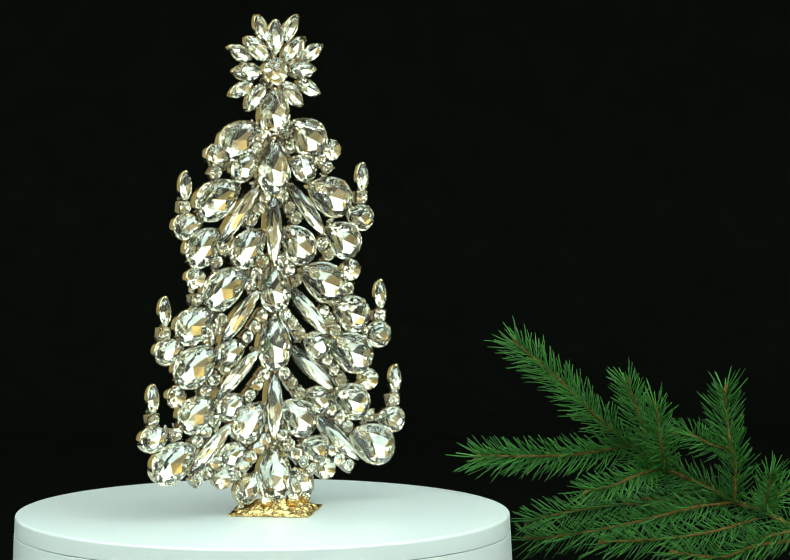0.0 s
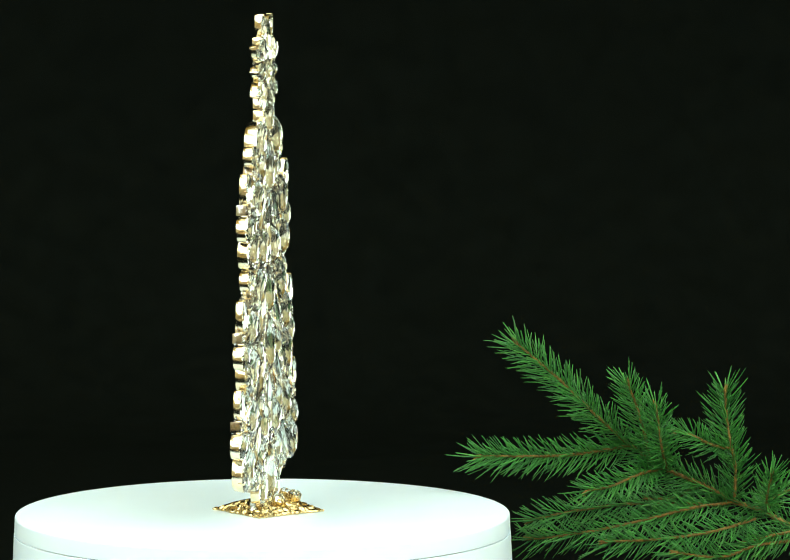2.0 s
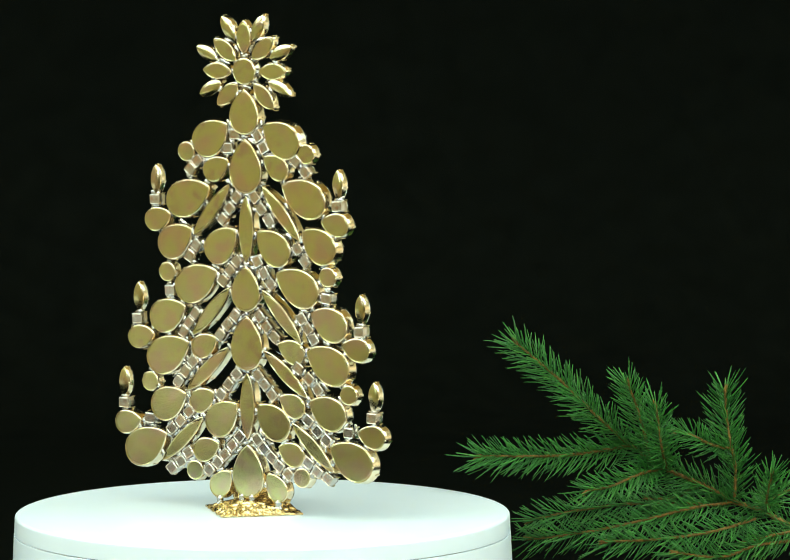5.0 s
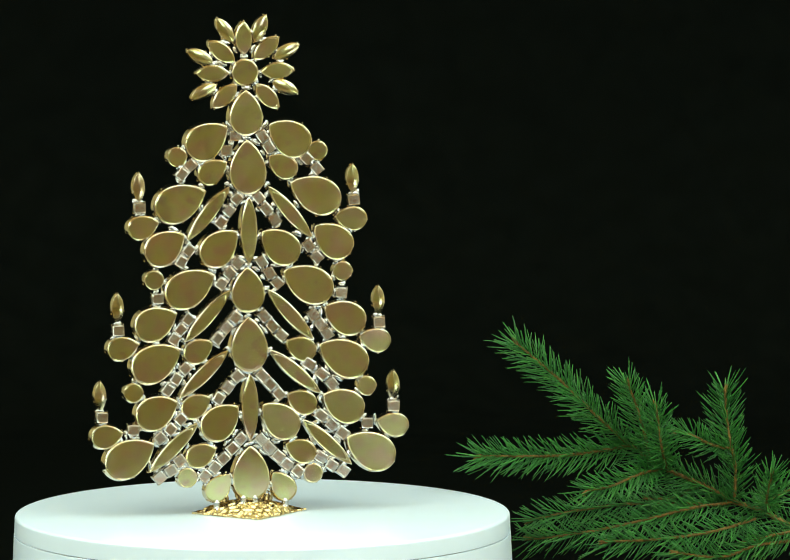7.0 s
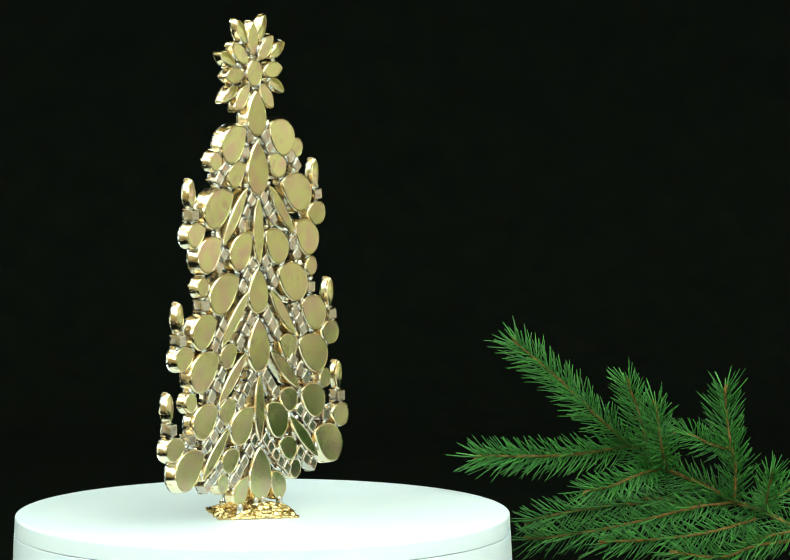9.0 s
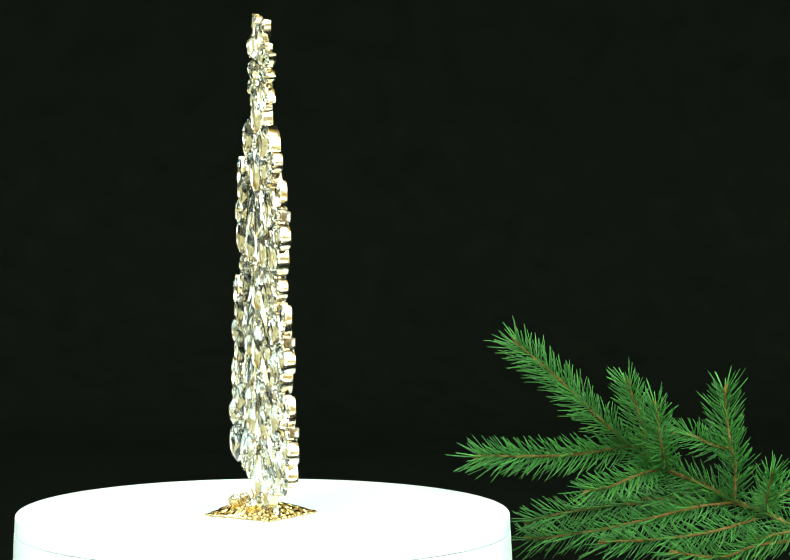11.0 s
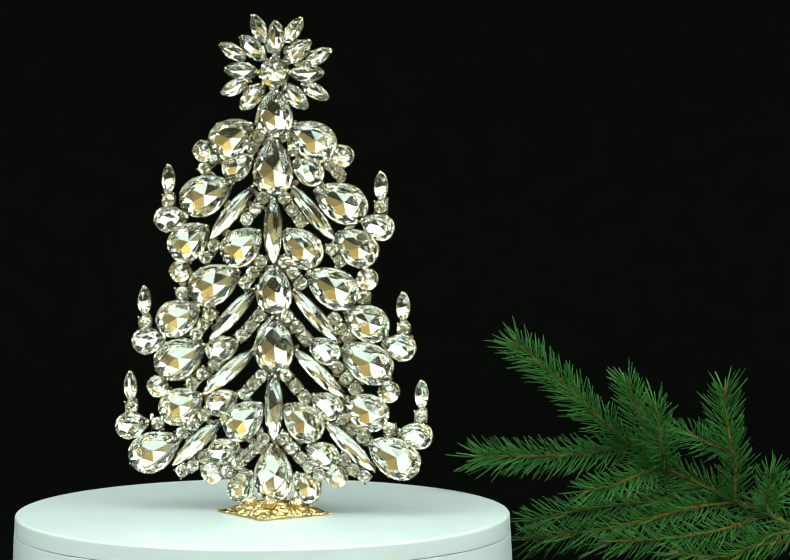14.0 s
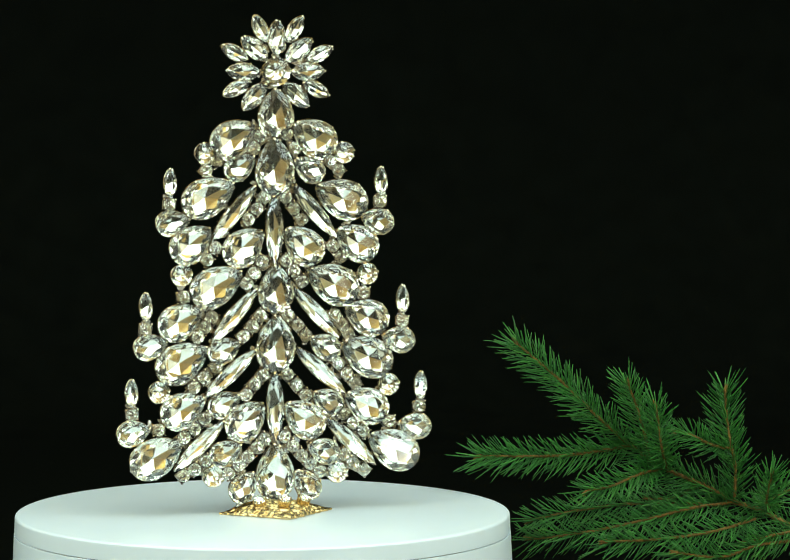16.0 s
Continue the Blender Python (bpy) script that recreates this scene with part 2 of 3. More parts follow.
def gem_mesh(kind):
    fn, L, W, n, crown, deep, off = KINDS[kind]
    h = n // 2
    rivoli = kind.startswith("round")
    verts = ring(fn, n, L, W, 1.0, 0.8) + ring(fn, n, L, W, 1.0, 1.8)
    faces, slots = [], []

    def add(f, s):
        faces.append(f)
        slots.append(s)
    for i in range(n):
        j = (i + 1) % n
        add((i, j, n + j, n + i), 0)
    if rivoli:
        # a pointed front: long facets from the girdle to the tip
        verts.append((0, 0, crown * 0.95))
        for i in range(n):
            add((n + i, n + (i + 1) % n, 2 * n), 0)
        base = 2 * n + 1
    else:
        verts += zigzag(ring(fn, n, L, W, 0.82, 1.8 + (crown - 1.8) * 0.60, off, 0.5), 0.07, 0.30) + ring(fn, h, L, W, 0.62, crown, off)
        for i in range(n):
            j = (i + 1) % n
            add((n + i, n + j, 2 * n + i), 0)
            add((2 * n + i, n + j, 2 * n + j), 0)
        for i in range(h):
            a, b, c = 2 * n + (2 * i - 1) % n, 2 * n + 2 * i, 2 * n + (2 * i + 1) % n
            t0, t1 = 3 * n + i, 3 * n + (i + 1) % h
            add((a, b, t0), 0)
            add((b, c, t0), 0)
            add((c, t1, t0), 0)
        add(tuple(3 * n + i for i in range(h)), 0)
        base = 3 * n + h
    # mirrored pavilion
    if rivoli:
        verts.append((0, 0, 0.8 - deep))
        for i in range(n):
            add((i, (i + 1) % n, base), 1)
        return mesh_of(kind + "_gem", [tuple(c * 0.001 for c in v) for v in verts], faces, [CRYSTAL, FOIL], slots)
    if "chaton" not in kind:
        # four to six broad facets round the culet, and narrow ones along the girdle
        q, rnd = n // 4, random.Random(len(kind) + n)
        outer = zigzag(ring(fn, n, L, W, 0.80, 0.8 - deep * (0.42 if fn is pear else 0.31), off, 0.5), -0.07, (0.11 if fn is pear else 0.07) * deep)
        verts += [(x, y, z + rnd.uniform(-0.055, 0.055) * deep) for x, y, z in outer] + ring(fn, q, L, W, 0.54, 0.8 - deep * 0.72, off, 0.125)
        verts.append((off * L / 2, 0, 0.8 - deep))
        low = base + n
        for i in range(n):
            j = (i + 1) % n
            add((i, j, base + i), 1)
            add((j, base + j, base + i), 1)
        for i in range(q):
            a, b = low + i, low + (i + 1) % q
            k = [base + (4 * i + d) % n for d in range(5)]
            for f in ((k[0], k[1], a), (k[1], k[2], a), (k[2], b, a), (k[2], k[3], b), (k[3], k[4], b), (a, b, low + q)):
                add(f, 1)
        return mesh_of(kind + "_gem", [tuple(c * 0.001 for c in v) for v in verts], faces, [CRYSTAL, FOIL], slots)
    verts += zigzag(ring(fn, n, L, W, 0.80, 0.8 - deep * 0.42, off, 0.5), -0.05, 0.26) + ring(fn, h, L, W, 0.50, 0.8 - deep * 0.75, off, 0.25)
    verts.append((off * L / 2, 0, 0.8 - deep))
    if kind == "chaton":
        # small stones are cut less evenly
        rnd = random.Random(4)
        verts[2 * n:] = [(x + rnd.uniform(-0.16, 0.16), y + rnd.uniform(-0.16, 0.16), z + rnd.uniform(-0.22, 0.22) * (z < 0.7)) for x, y, z in verts[2 * n:]]
    low, tip = base + n, base + n + h
    for i in range(n):
        j = (i + 1) % n
        add((i, j, base + i), 1)
        add((j, base + j, base + i), 1)
    for i in range(h):
        j = (i + 1) % h
        add((base + 2 * i, base + (2 * i + 1) % n, low + i), 1)
        add((base + (2 * i + 1) % n, low + j, low + i), 1)
        add((base + (2 * i + 1) % n, base + (2 * i + 2) % n, low + j), 1)
        add((low + i, low + j, tip), 1)
    return mesh_of(kind + "_gem", [tuple(c * 0.001 for c in v) for v in verts], faces, [CRYSTAL, FOIL], slots)


def cup_mesh(kind):
    fn, L, W, n, crown, deep, off = KINDS[kind]
    BACK = DEPTH.get(kind, -4.7)
    if kind == "chaton":
        fn, L, W = square, 6.3, 5.8
    n = 32 if kind != "chaton" else 24

    def r(d, z):
        return [((x + d * nx), (y + d * ny), z) for (x, y, _), (nx, ny) in zip(outline, normals)]
    outline = ring(fn, n, L, W, 1.0, 0)
    normals = []
    for i in range(n):
        (x0, y0, _), (x1, y1, _) = outline[i - 1], outline[(i + 1) % n]
        d = math.hypot(x1 - x0, y1 - y0) or 1
        normals.append(((y1 - y0) / d, -(x1 - x0) / d))
    # the wall draws in towards the back
    t = min(0.7, 0.038 * W)
    bulge = kind.startswith("nav15")
    e = min(0.32, 0.04 * W)
    # a bright rounded edge, a fine groove, and the flat back plate
    plate = [(2 * t + 2 * e + 0.45, BACK + 0.10), (2 * t + 2 * e + 0.75, BACK + 0.03)]
    if bulge:
        # the candle flames and the star's outer petals have a bulging back
        plate = [(0.34 * W, BACK - 0.30), (0.55 * W, BACK - 0.55), (0.85 * W, BACK - 0.65)]
    rings = [r(-0.25, 0.4), r(0.08, 0.80), r(0.24, 0.5), r(0.15 - 0.6 * t, BACK * 0.6), r(-0.9 * t, BACK + e), r(-t - 0.3 * e, BACK + 0.3 * e), r(-t - e, BACK)]
    rings += [[(x * (1 - d / W), y * (1 - d / W), z) for x, y, _ in outline] for d, z in plate]
    verts = [v for q in rings for v in q]
    faces = []
    for k in range(len(rings) - 1):
        for i in range(n):
            j = (i + 1) % n
            faces.append((k * n + i, k * n + j, (k + 1) * n + j, (k + 1) * n + i))
    faces.append(tuple((len(rings) - 1) * n + i for i in range(n)))
    back = len(plate) * n
    slots = [1 if kind == "chaton" else 3] * (len(faces) - 1 - back) + [1 if kind == "chaton" else 0] * back + [2 if kind == "chaton" else 0]
    # claws bent over the girdle
    claws = [int(n * f) for f in ((0.06, 0.30, 0.5, 0.70, 0.94) if fn is not square else (0.125, 0.375, 0.625, 0.875))]
    if kind == "low_chaton":
        claws = list(range(0, n, 4))
    for i in claws:
        (x, y, _), (nx, ny) = outline[i % n], normals[i % n]
        tx, ty = -ny, nx
        w = 0.26 if "chaton" in kind else 0.42
        b = len(verts)
        for d, z in ((0.36, -1.4), (0.38, 1.75), (-0.30, 2.30), (-0.30, 2.08), (0.10, 1.60), (0.05, -1.4)):
            for s in (-w, w):
                verts.append((x + d * nx + s * tx, y + d * ny + s * ty, z))
        m = 6
        for k in range(m):
            q = (k + 1) % m
            faces.append((b + 2 * k, b + 2 * q, b + 2 * q + 1, b + 2 * k + 1))
        faces.append(tuple(b + 2 * k for k in range(m)))
        faces.append(tuple(b + 2 * k + 1 for k in range(m)))
    slots += [3] * (len(faces) - len(slots))
    me = mesh_of(kind + "_cup", [tuple(c * 0.001 for c in v) for v in verts], faces, [CUP, TINNED, ROSE, FILIGREE if kind == "low_chaton" else SIDES], slots, smooth=True)
    # round walls; the rim, the flat back plate and the claws keep their edges
    me.polygons.foreach_set("use_smooth", [0 < k // n < (len(rings) if bulge else 6) for k in range(len(faces))])
    return me


GEMS = {k: gem_mesh(k) for k in KINDS}
CUPS = {k: cup_mesh(k) for k in KINDS}
PLAIN = {"pear": "pear_crystal", "nav": "navette_crystal", "rou": "round_crystal", "cha": "small_crystal"}
LABELS = {"pear": "clear faceted teardrop crystal", "nav": "clear faceted pointed oval crystal", "rou": "clear round crystal with a pointed front",
          "cha": "small round crystal in a square cup"}

TREE = tagged(empty("ornament_tree"), "Christmas tree ornament of clear crystals on a gold filigree foot", "ornament")
PLAN, PLACED = [], []
# the smaller crystals are thinner
THIN = {"nav15": 0.86, "nav15_flame": 0.86, "nav18": 0.90, "pear18": 0.88, "round11": 0.86, "chaton": 0.88}
FORWARD = -0.0015


def stone(kind, x, z, turn=0.0):
    """Plan one crystal, at x along the tree's width and z above the turntable (mm), its tip turned that many degrees up from x."""
    PLAN.append([kind, x, z, turn])


def set_stones():
    """Set all planned crystals in their cups. The square cups line up with the row that they stand in."""
    small = [p for p in PLAN if p[0] == "chaton"]
    for kind, x, z, turn in PLAN:
        rnd = random.Random(int(x * 31 + z * 577))
        k = 1.0
        if kind == "chaton":
            k = 7.0
            row, grown = [(x, z)], True
            while grown:
                add = [(p[1], p[2]) for p in small if (p[1], p[2]) not in row and math.hypot(p[1] - x, p[2] - z) < 15
                       and min(math.hypot(p[1] - q[0], p[2] - q[1]) for q in row) < 8.2]
                row, grown = row + add[:1], bool(add)
            turn = rnd.uniform(-4, 4)
            if len(row) > 1:
                dev = np.array(row) - np.mean(row, 0)
                way = np.linalg.svd(dev)[2][0]
                turn = math.degrees(math.atan2(way[1], way[0]))
        a = radians(turn)
        m = Matrix(((math.cos(a), -math.sin(a), 0, x / 1000), (0, 0, -1, FORWARD), (math.sin(a), math.cos(a), 0, z / 1000), (0, 0, 0, 1)))
        if kind == "chaton":
            m = m @ pose(0, 0, -0.0004)
        tilt = pose(0, 0, 0, rnd.uniform(-1.2, 1.2) * k, rnd.uniform(-1.2, 1.2) * k, 0)
        m = m @ tilt @ Matrix.Diagonal((1, 1, THIN.get(kind, 1.0), 1))
        key = kind[:4] if kind[:4] in PLAIN else kind[:3]
        gem = part(PLAIN[key], GEMS[kind], TREE, m, LABELS[key])
        level = tilt.inverted() @ pose(0, 0, 0, rnd.uniform(-1.8, 1.8), rnd.uniform(-1.8, 1.8), rnd.uniform(-7, 7)) if kind == "chaton" else Matrix()
        part("gold_cup", CUPS[kind], gem, level, "gold-plated metal cup with claws")
        fn, L, W = KINDS[kind][:3]
        c, s = math.cos(a), math.sin(a)
        PLACED.append([(x + px * c - py * s, z + px * s + py * c) for px, py, _ in ring(fn, 40, L, W, 1.0, 0)])


def tree_stones():
    # star
    stone("round14", 0.7, 223.2)
    stone("nav18", 1.2, 240.3, 89)
    stone("nav18", -10.3, 235.1, 138)
    stone("nav18", 12.5, 233.7, 39)
    stone("nav18", -16.2, 223.6, 177)
    stone("nav18", 17.2, 222.9, -179)
    stone("nav18", -10.7, 210.9, -132)
    stone("nav18", 11.0, 211.3, -44)
    stone("nav15", -7.3, 245.1, 114)
    stone("nav15", 10.6, 244.4, 57)
    stone("nav15", -20.8, 233.4, 152)
    stone("nav15", 23.3, 231.5, 27)
    stone("nav15", -20.0, 215.3, -153)
    stone("nav15", 21.5, 213.9, -28)
    # trunk
    stone("pear25", 0.5, 203.0, 90)
    stone("pear30", -0.2, 175.8, 89)
    stone("nav36b", -0.6, 143.5, 90)
    stone("pear25", -0.0, 113.9, 90)
    stone("pear30", -0.4, 86.4, 89)
    stone("nav36b", -0.7, 54.0, 90)
    stone("pear30", -1.0, 21.1, 89)
    # top tier
    stone("pear28", -21.1, 190.4, 33)
    stone("round11", -36.2, 183.0)
    stone("chaton", -30.4, 179.4)
    stone("chaton", -35.7, 174.3)
    stone("chaton", -7.8, 191.0)
    stone("chaton", -11.1, 185.4)
    stone("pear18", -17.9, 176.1, 34)
    stone("pear28", 19.9, 189.8, 145)
    stone("chaton", 6.1, 191.5)
    stone("chaton", 10.4, 184.4)
    stone("round11", 35.7, 181.5)
    stone("chaton", 28.8, 177.2)
    stone("chaton", 33.1, 172.9)
    stone("pear18", 17.3, 174.0, 147)
    # second tier
    stone("pear30", -34.3, 161.4, 25)
    stone("nav15_flame", -54.4, 168.5, 89)
    stone("chaton", -54.8, 157.8)
    stone("pear18", -52.9, 148.6, 7)
    stone("pear25", -43.3, 138.0, 38)
    stone("nav36", -21.6, 152.4, 50)
    stone("chaton", -5.7, 160.0)
    stone("chaton", -9.5, 154.4)
    stone("chaton", -14.1, 148.9)
    stone("pear25", -16.0, 135.8, 39)
    stone("chaton", -31.2, 135.2)
    stone("chaton", -35.5, 129.3)
    stone("round11", -48.8, 121.9)
    stone("chaton", -48.1, 111.0)
    stone("pear30", 33.8, 158.7, 156)
    stone("nav15_flame", 55.1, 166.5, 90)
    stone("chaton", 54.8, 156.3)
    stone("pear18", 52.8, 146.6, 162)
    stone("chaton", 5.4, 159.8)
    stone("chaton", 9.5, 153.9)
    stone("chaton", 13.5, 148.3)
    stone("nav36", 20.1, 152.6, 129)
    stone("pear25", 13.9, 135.7, 136)
    stone("pear25", 41.8, 136.3, 146)
    stone("chaton", 29.9, 134.5)
    stone("chaton", 33.9, 128.7)
    stone("round11", 47.8, 119.7)
    stone("chaton", 46.0, 110.3)
    # third tier
    stone("pear30", -30.3, 116.4, 27)
    stone("chaton", -7.1, 127.7)
    stone("chaton", -11.2, 122.1)
    stone("chaton", -15.1, 116.8)
    stone("nav36", -21.6, 100.8, 48)
    stone("pear25", -49.2, 98.9, 27)
    stone("chaton", -33.2, 100.2)
    stone("chaton", -36.8, 95.4)
    stone("chaton", -40.6, 90.3)
    stone("nav15_flame", -67.4, 106.5, 90)
    stone("chaton", -67.5, 95.4)
    stone("pear18", -64.9, 86.6, 12)
    stone("chaton", -8.1, 100.2)
    stone("chaton", -12.4, 95.1)
    stone("chaton", -17.0, 90.2)
    stone("pear30", 29.2, 115.7, 152)
    stone("chaton", 5.3, 127.4)
    stone("chaton", 9.3, 122.3)
    stone("chaton", 13.6, 117.0)
    stone("nav36", 20.7, 101.0, 132)
    stone("chaton", 30.5, 99.6)
    stone("chaton", 34.3, 94.5)
    stone("chaton", 37.8, 89.6)
    stone("pear25", 46.8, 98.2, 155)
    stone("nav15_flame", 66.2, 106.0, 90)
    stone("chaton", 66.2, 94.9)
    stone("pear18", 63.6, 85.9, 167)
    stone("chaton", 6.6, 99.9)
    stone("chaton", 11.2, 94.8)
    stone("chaton", 15.5, 89.4)
    # fourth tier
    stone("pear30", -48.4, 78.4, 28)
    stone("pear18", -26.7, 83.5, 24)
    stone("nav36", -23.9, 71.5, 41)
    stone("chaton", -31.1, 75.2)
    stone("chaton", -37.5, 70.1)
    stone("chaton", -42.8, 65.0)
    stone("round11", -60.9, 63.2)
    stone("chaton", -7.0, 70.0)
    stone("chaton", -11.3, 65.4)
    stone("chaton", -15.7, 60.6)
    stone("pear25", -48.2, 54.1, 27)
    stone("pear18", -27.0, 56.3, 27)
    stone("pear25", -15.5, 47.7, 43)
    stone("nav15_flame", -75.1, 63.0, 90)
    stone("chaton", -74.9, 52.5)
    stone("pear18", -74.0, 43.2, 13)
    stone("chaton", -61.0, 44.3)
    stone("pear30", 46.7, 78.4, 152)
    stone("pear18", 25.1, 83.7, 150)
    stone("chaton", 32.4, 74.8)
    stone("chaton", 36.7, 69.5)
    stone("chaton", 41.2, 64.1)
    stone("nav36", 22.9, 71.5, 137)
    stone("round11", 58.7, 63.0)
    stone("chaton", 5.7, 70.0)
    stone("chaton", 10.5, 64.6)
    stone("chaton", 15.3, 59.0)
    stone("pear18", 26.5, 55.8, 150)
    stone("pear25", 46.5, 53.3, 153)
    stone("pear25", 13.9, 47.6, 139)
    stone("nav15_flame", 75.5, 61.8, 90)
    stone("chaton", 74.9, 51.2)
    stone("pear18", 72.0, 41.5, 170)
    stone("chaton", 58.9, 44.3)
    # lowest tier
    stone("chaton", -37.1, 49.1)
    stone("chaton", -42.7, 44.0)
    stone("chaton", -48.1, 39.9)
    stone("nav36", -40.2, 35.4, 43)
    stone("pear30", -62.1, 30.8, 28)
    stone("pear18", -26.3, 31.4, 24)
    stone("chaton", -6.4, 37.5)
    stone("chaton", -10.5, 33.2)
    stone("chaton", -15.1, 28.8)
    stone("chaton", -19.7, 24.7)
    stone("chaton", -25.1, 20.9)
    stone("chaton", -37.2, 27.6)
    stone("chaton", -42.6, 23.5)
    stone("chaton", -48.5, 20.4)
    stone("round11", -33.0, 19.6)
    stone("pear18", -17.1, 14.0, 55)
    stone("chaton", 34.8, 49.0)
    stone("chaton", 39.9, 44.1)
    stone("chaton", 45.2, 39.8)
    stone("nav36", 38.6, 34.8, 136)
    stone("pear30", 60.5, 30.6, 151)
    stone("pear18", 24.1, 30.7, 157)
    stone("chaton", 4.0, 38.5)
    stone("chaton", 8.6, 33.4)
    stone("chaton", 13.1, 28.5)
    stone("chaton", 17.4, 24.2)
    stone("chaton", 22.5, 20.1)
    stone("chaton", 35.5, 28.2)
    stone("chaton", 40.0, 23.4)
    stone("chaton", 45.6, 20.0)
    stone("round11", 31.6, 19.3)
    stone("pear18", 15.2, 14.2, 129)

tree_stones()
set_stones()


def solder_joints():
    """Blobs of tin on the back wherever two cups nearly touch."""
    rnd = random.Random(5)
    n, rows = 14, ((1.0, -0.3), (0.94, 0.30), (0.66, 0.68), (0.32, 0.85))
    blobs = []
    for seed in range(5):
        verts, faces = [], []
        for r, z in rows:
            for i in range(n):
                p = 2 * math.pi * i / n
                c, q = math.cos(p), math.sin(p)
                k = 1 + 0.55 * noise.noise(Vector((1.3 * c, 1.3 * q, 7.1 * seed))) + 0.2 * noise.noise(Vector((3 * c, 3 * q, 5.3 * seed + z)))
                lift = 1 + 0.5 * noise.noise(Vector((2 * c * r, 2 * q * r, 3.7 * seed + 1)))
                verts.append((0.0014 * r * k * c, 0.0008 * r * k * q, 0.0011 * z * lift))
        verts.append((0, 0, 0.0010))
        for k in range(len(rows) - 1):
            for i in range(n):
                faces.append((k * n + i, k * n + (i + 1) % n, (k + 1) * n + (i + 1) % n, (k + 1) * n + i))
        top = (len(rows) - 1) * n
        faces += [(top + i, top + (i + 1) % n, len(rows) * n) for i in range(n)] + [tuple(range(n))]
        blobs.append(mesh_of("solder_joint", verts, faces, [SOLDER], smooth=True))
    P = [np.array(p) for p in PLACED]
    C = [p.mean(0) for p in P]
    for i in range(len(P)):
        for j in range(i + 1, len(P)):
            if np.hypot(*(C[i] - C[j])) > 34:
                continue
            d = np.hypot(P[i][:, None, 0] - P[j][None, :, 0], P[i][:, None, 1] - P[j][None, :, 1])
            k = np.unravel_index(d.argmin(), d.shape)
            if d[k] > 2.6:
                continue
            a, b = P[i][k[0]], P[j][k[1]]
            m = (a + b) / 2
            way = C[j] - C[i]
            turn = math.atan2(way[1], way[0])
            s = rnd.uniform(0.65, 1.05)
            both = PLAN[i][0] == "chaton" and PLAN[j][0] == "chaton"
            wide = rnd.uniform(3.4, 4.6) if both else rnd.uniform(2.2, 3.6)
            if both:
                s *= 0.62
            back = min(-DEPTH.get(k, -4.7) * THIN.get(k, 1.0) for k in (PLAN[i][0], PLAN[j][0])) / 1000 - 0.0007
            # the blob's height points to the back (+y of the tree)
            mat = Matrix(((math.cos(turn), math.sin(turn), 0, m[0] / 1000), (0, 0, 1, back + FORWARD), (math.sin(turn), -math.cos(turn), 0, m[1] / 1000), (0, 0, 0, 1)))
            part("solder_joint", rnd.choice(blobs), TREE, mat @ Matrix.Diagonal((s * (1.5 if both else 0.95), s * wide * 0.95, rnd.uniform(0.55, 0.85), 1)), "silver-grey solder")
            if rnd.random() < 0.75:
                side = pose(rnd.uniform(-0.0008, 0.0008), rnd.uniform(-0.0022, 0.0022), -0.0002, rnd.uniform(-12, 12), 0, rnd.uniform(-50, 50))
                part("solder_joint", rnd.choice(blobs), TREE, mat @ side @ Matrix.Diagonal((rnd.uniform(0.6, 0.9), rnd.uniform(1.6, 2.8), 0.7, 1)), "silver-grey solder")


solder_joints()


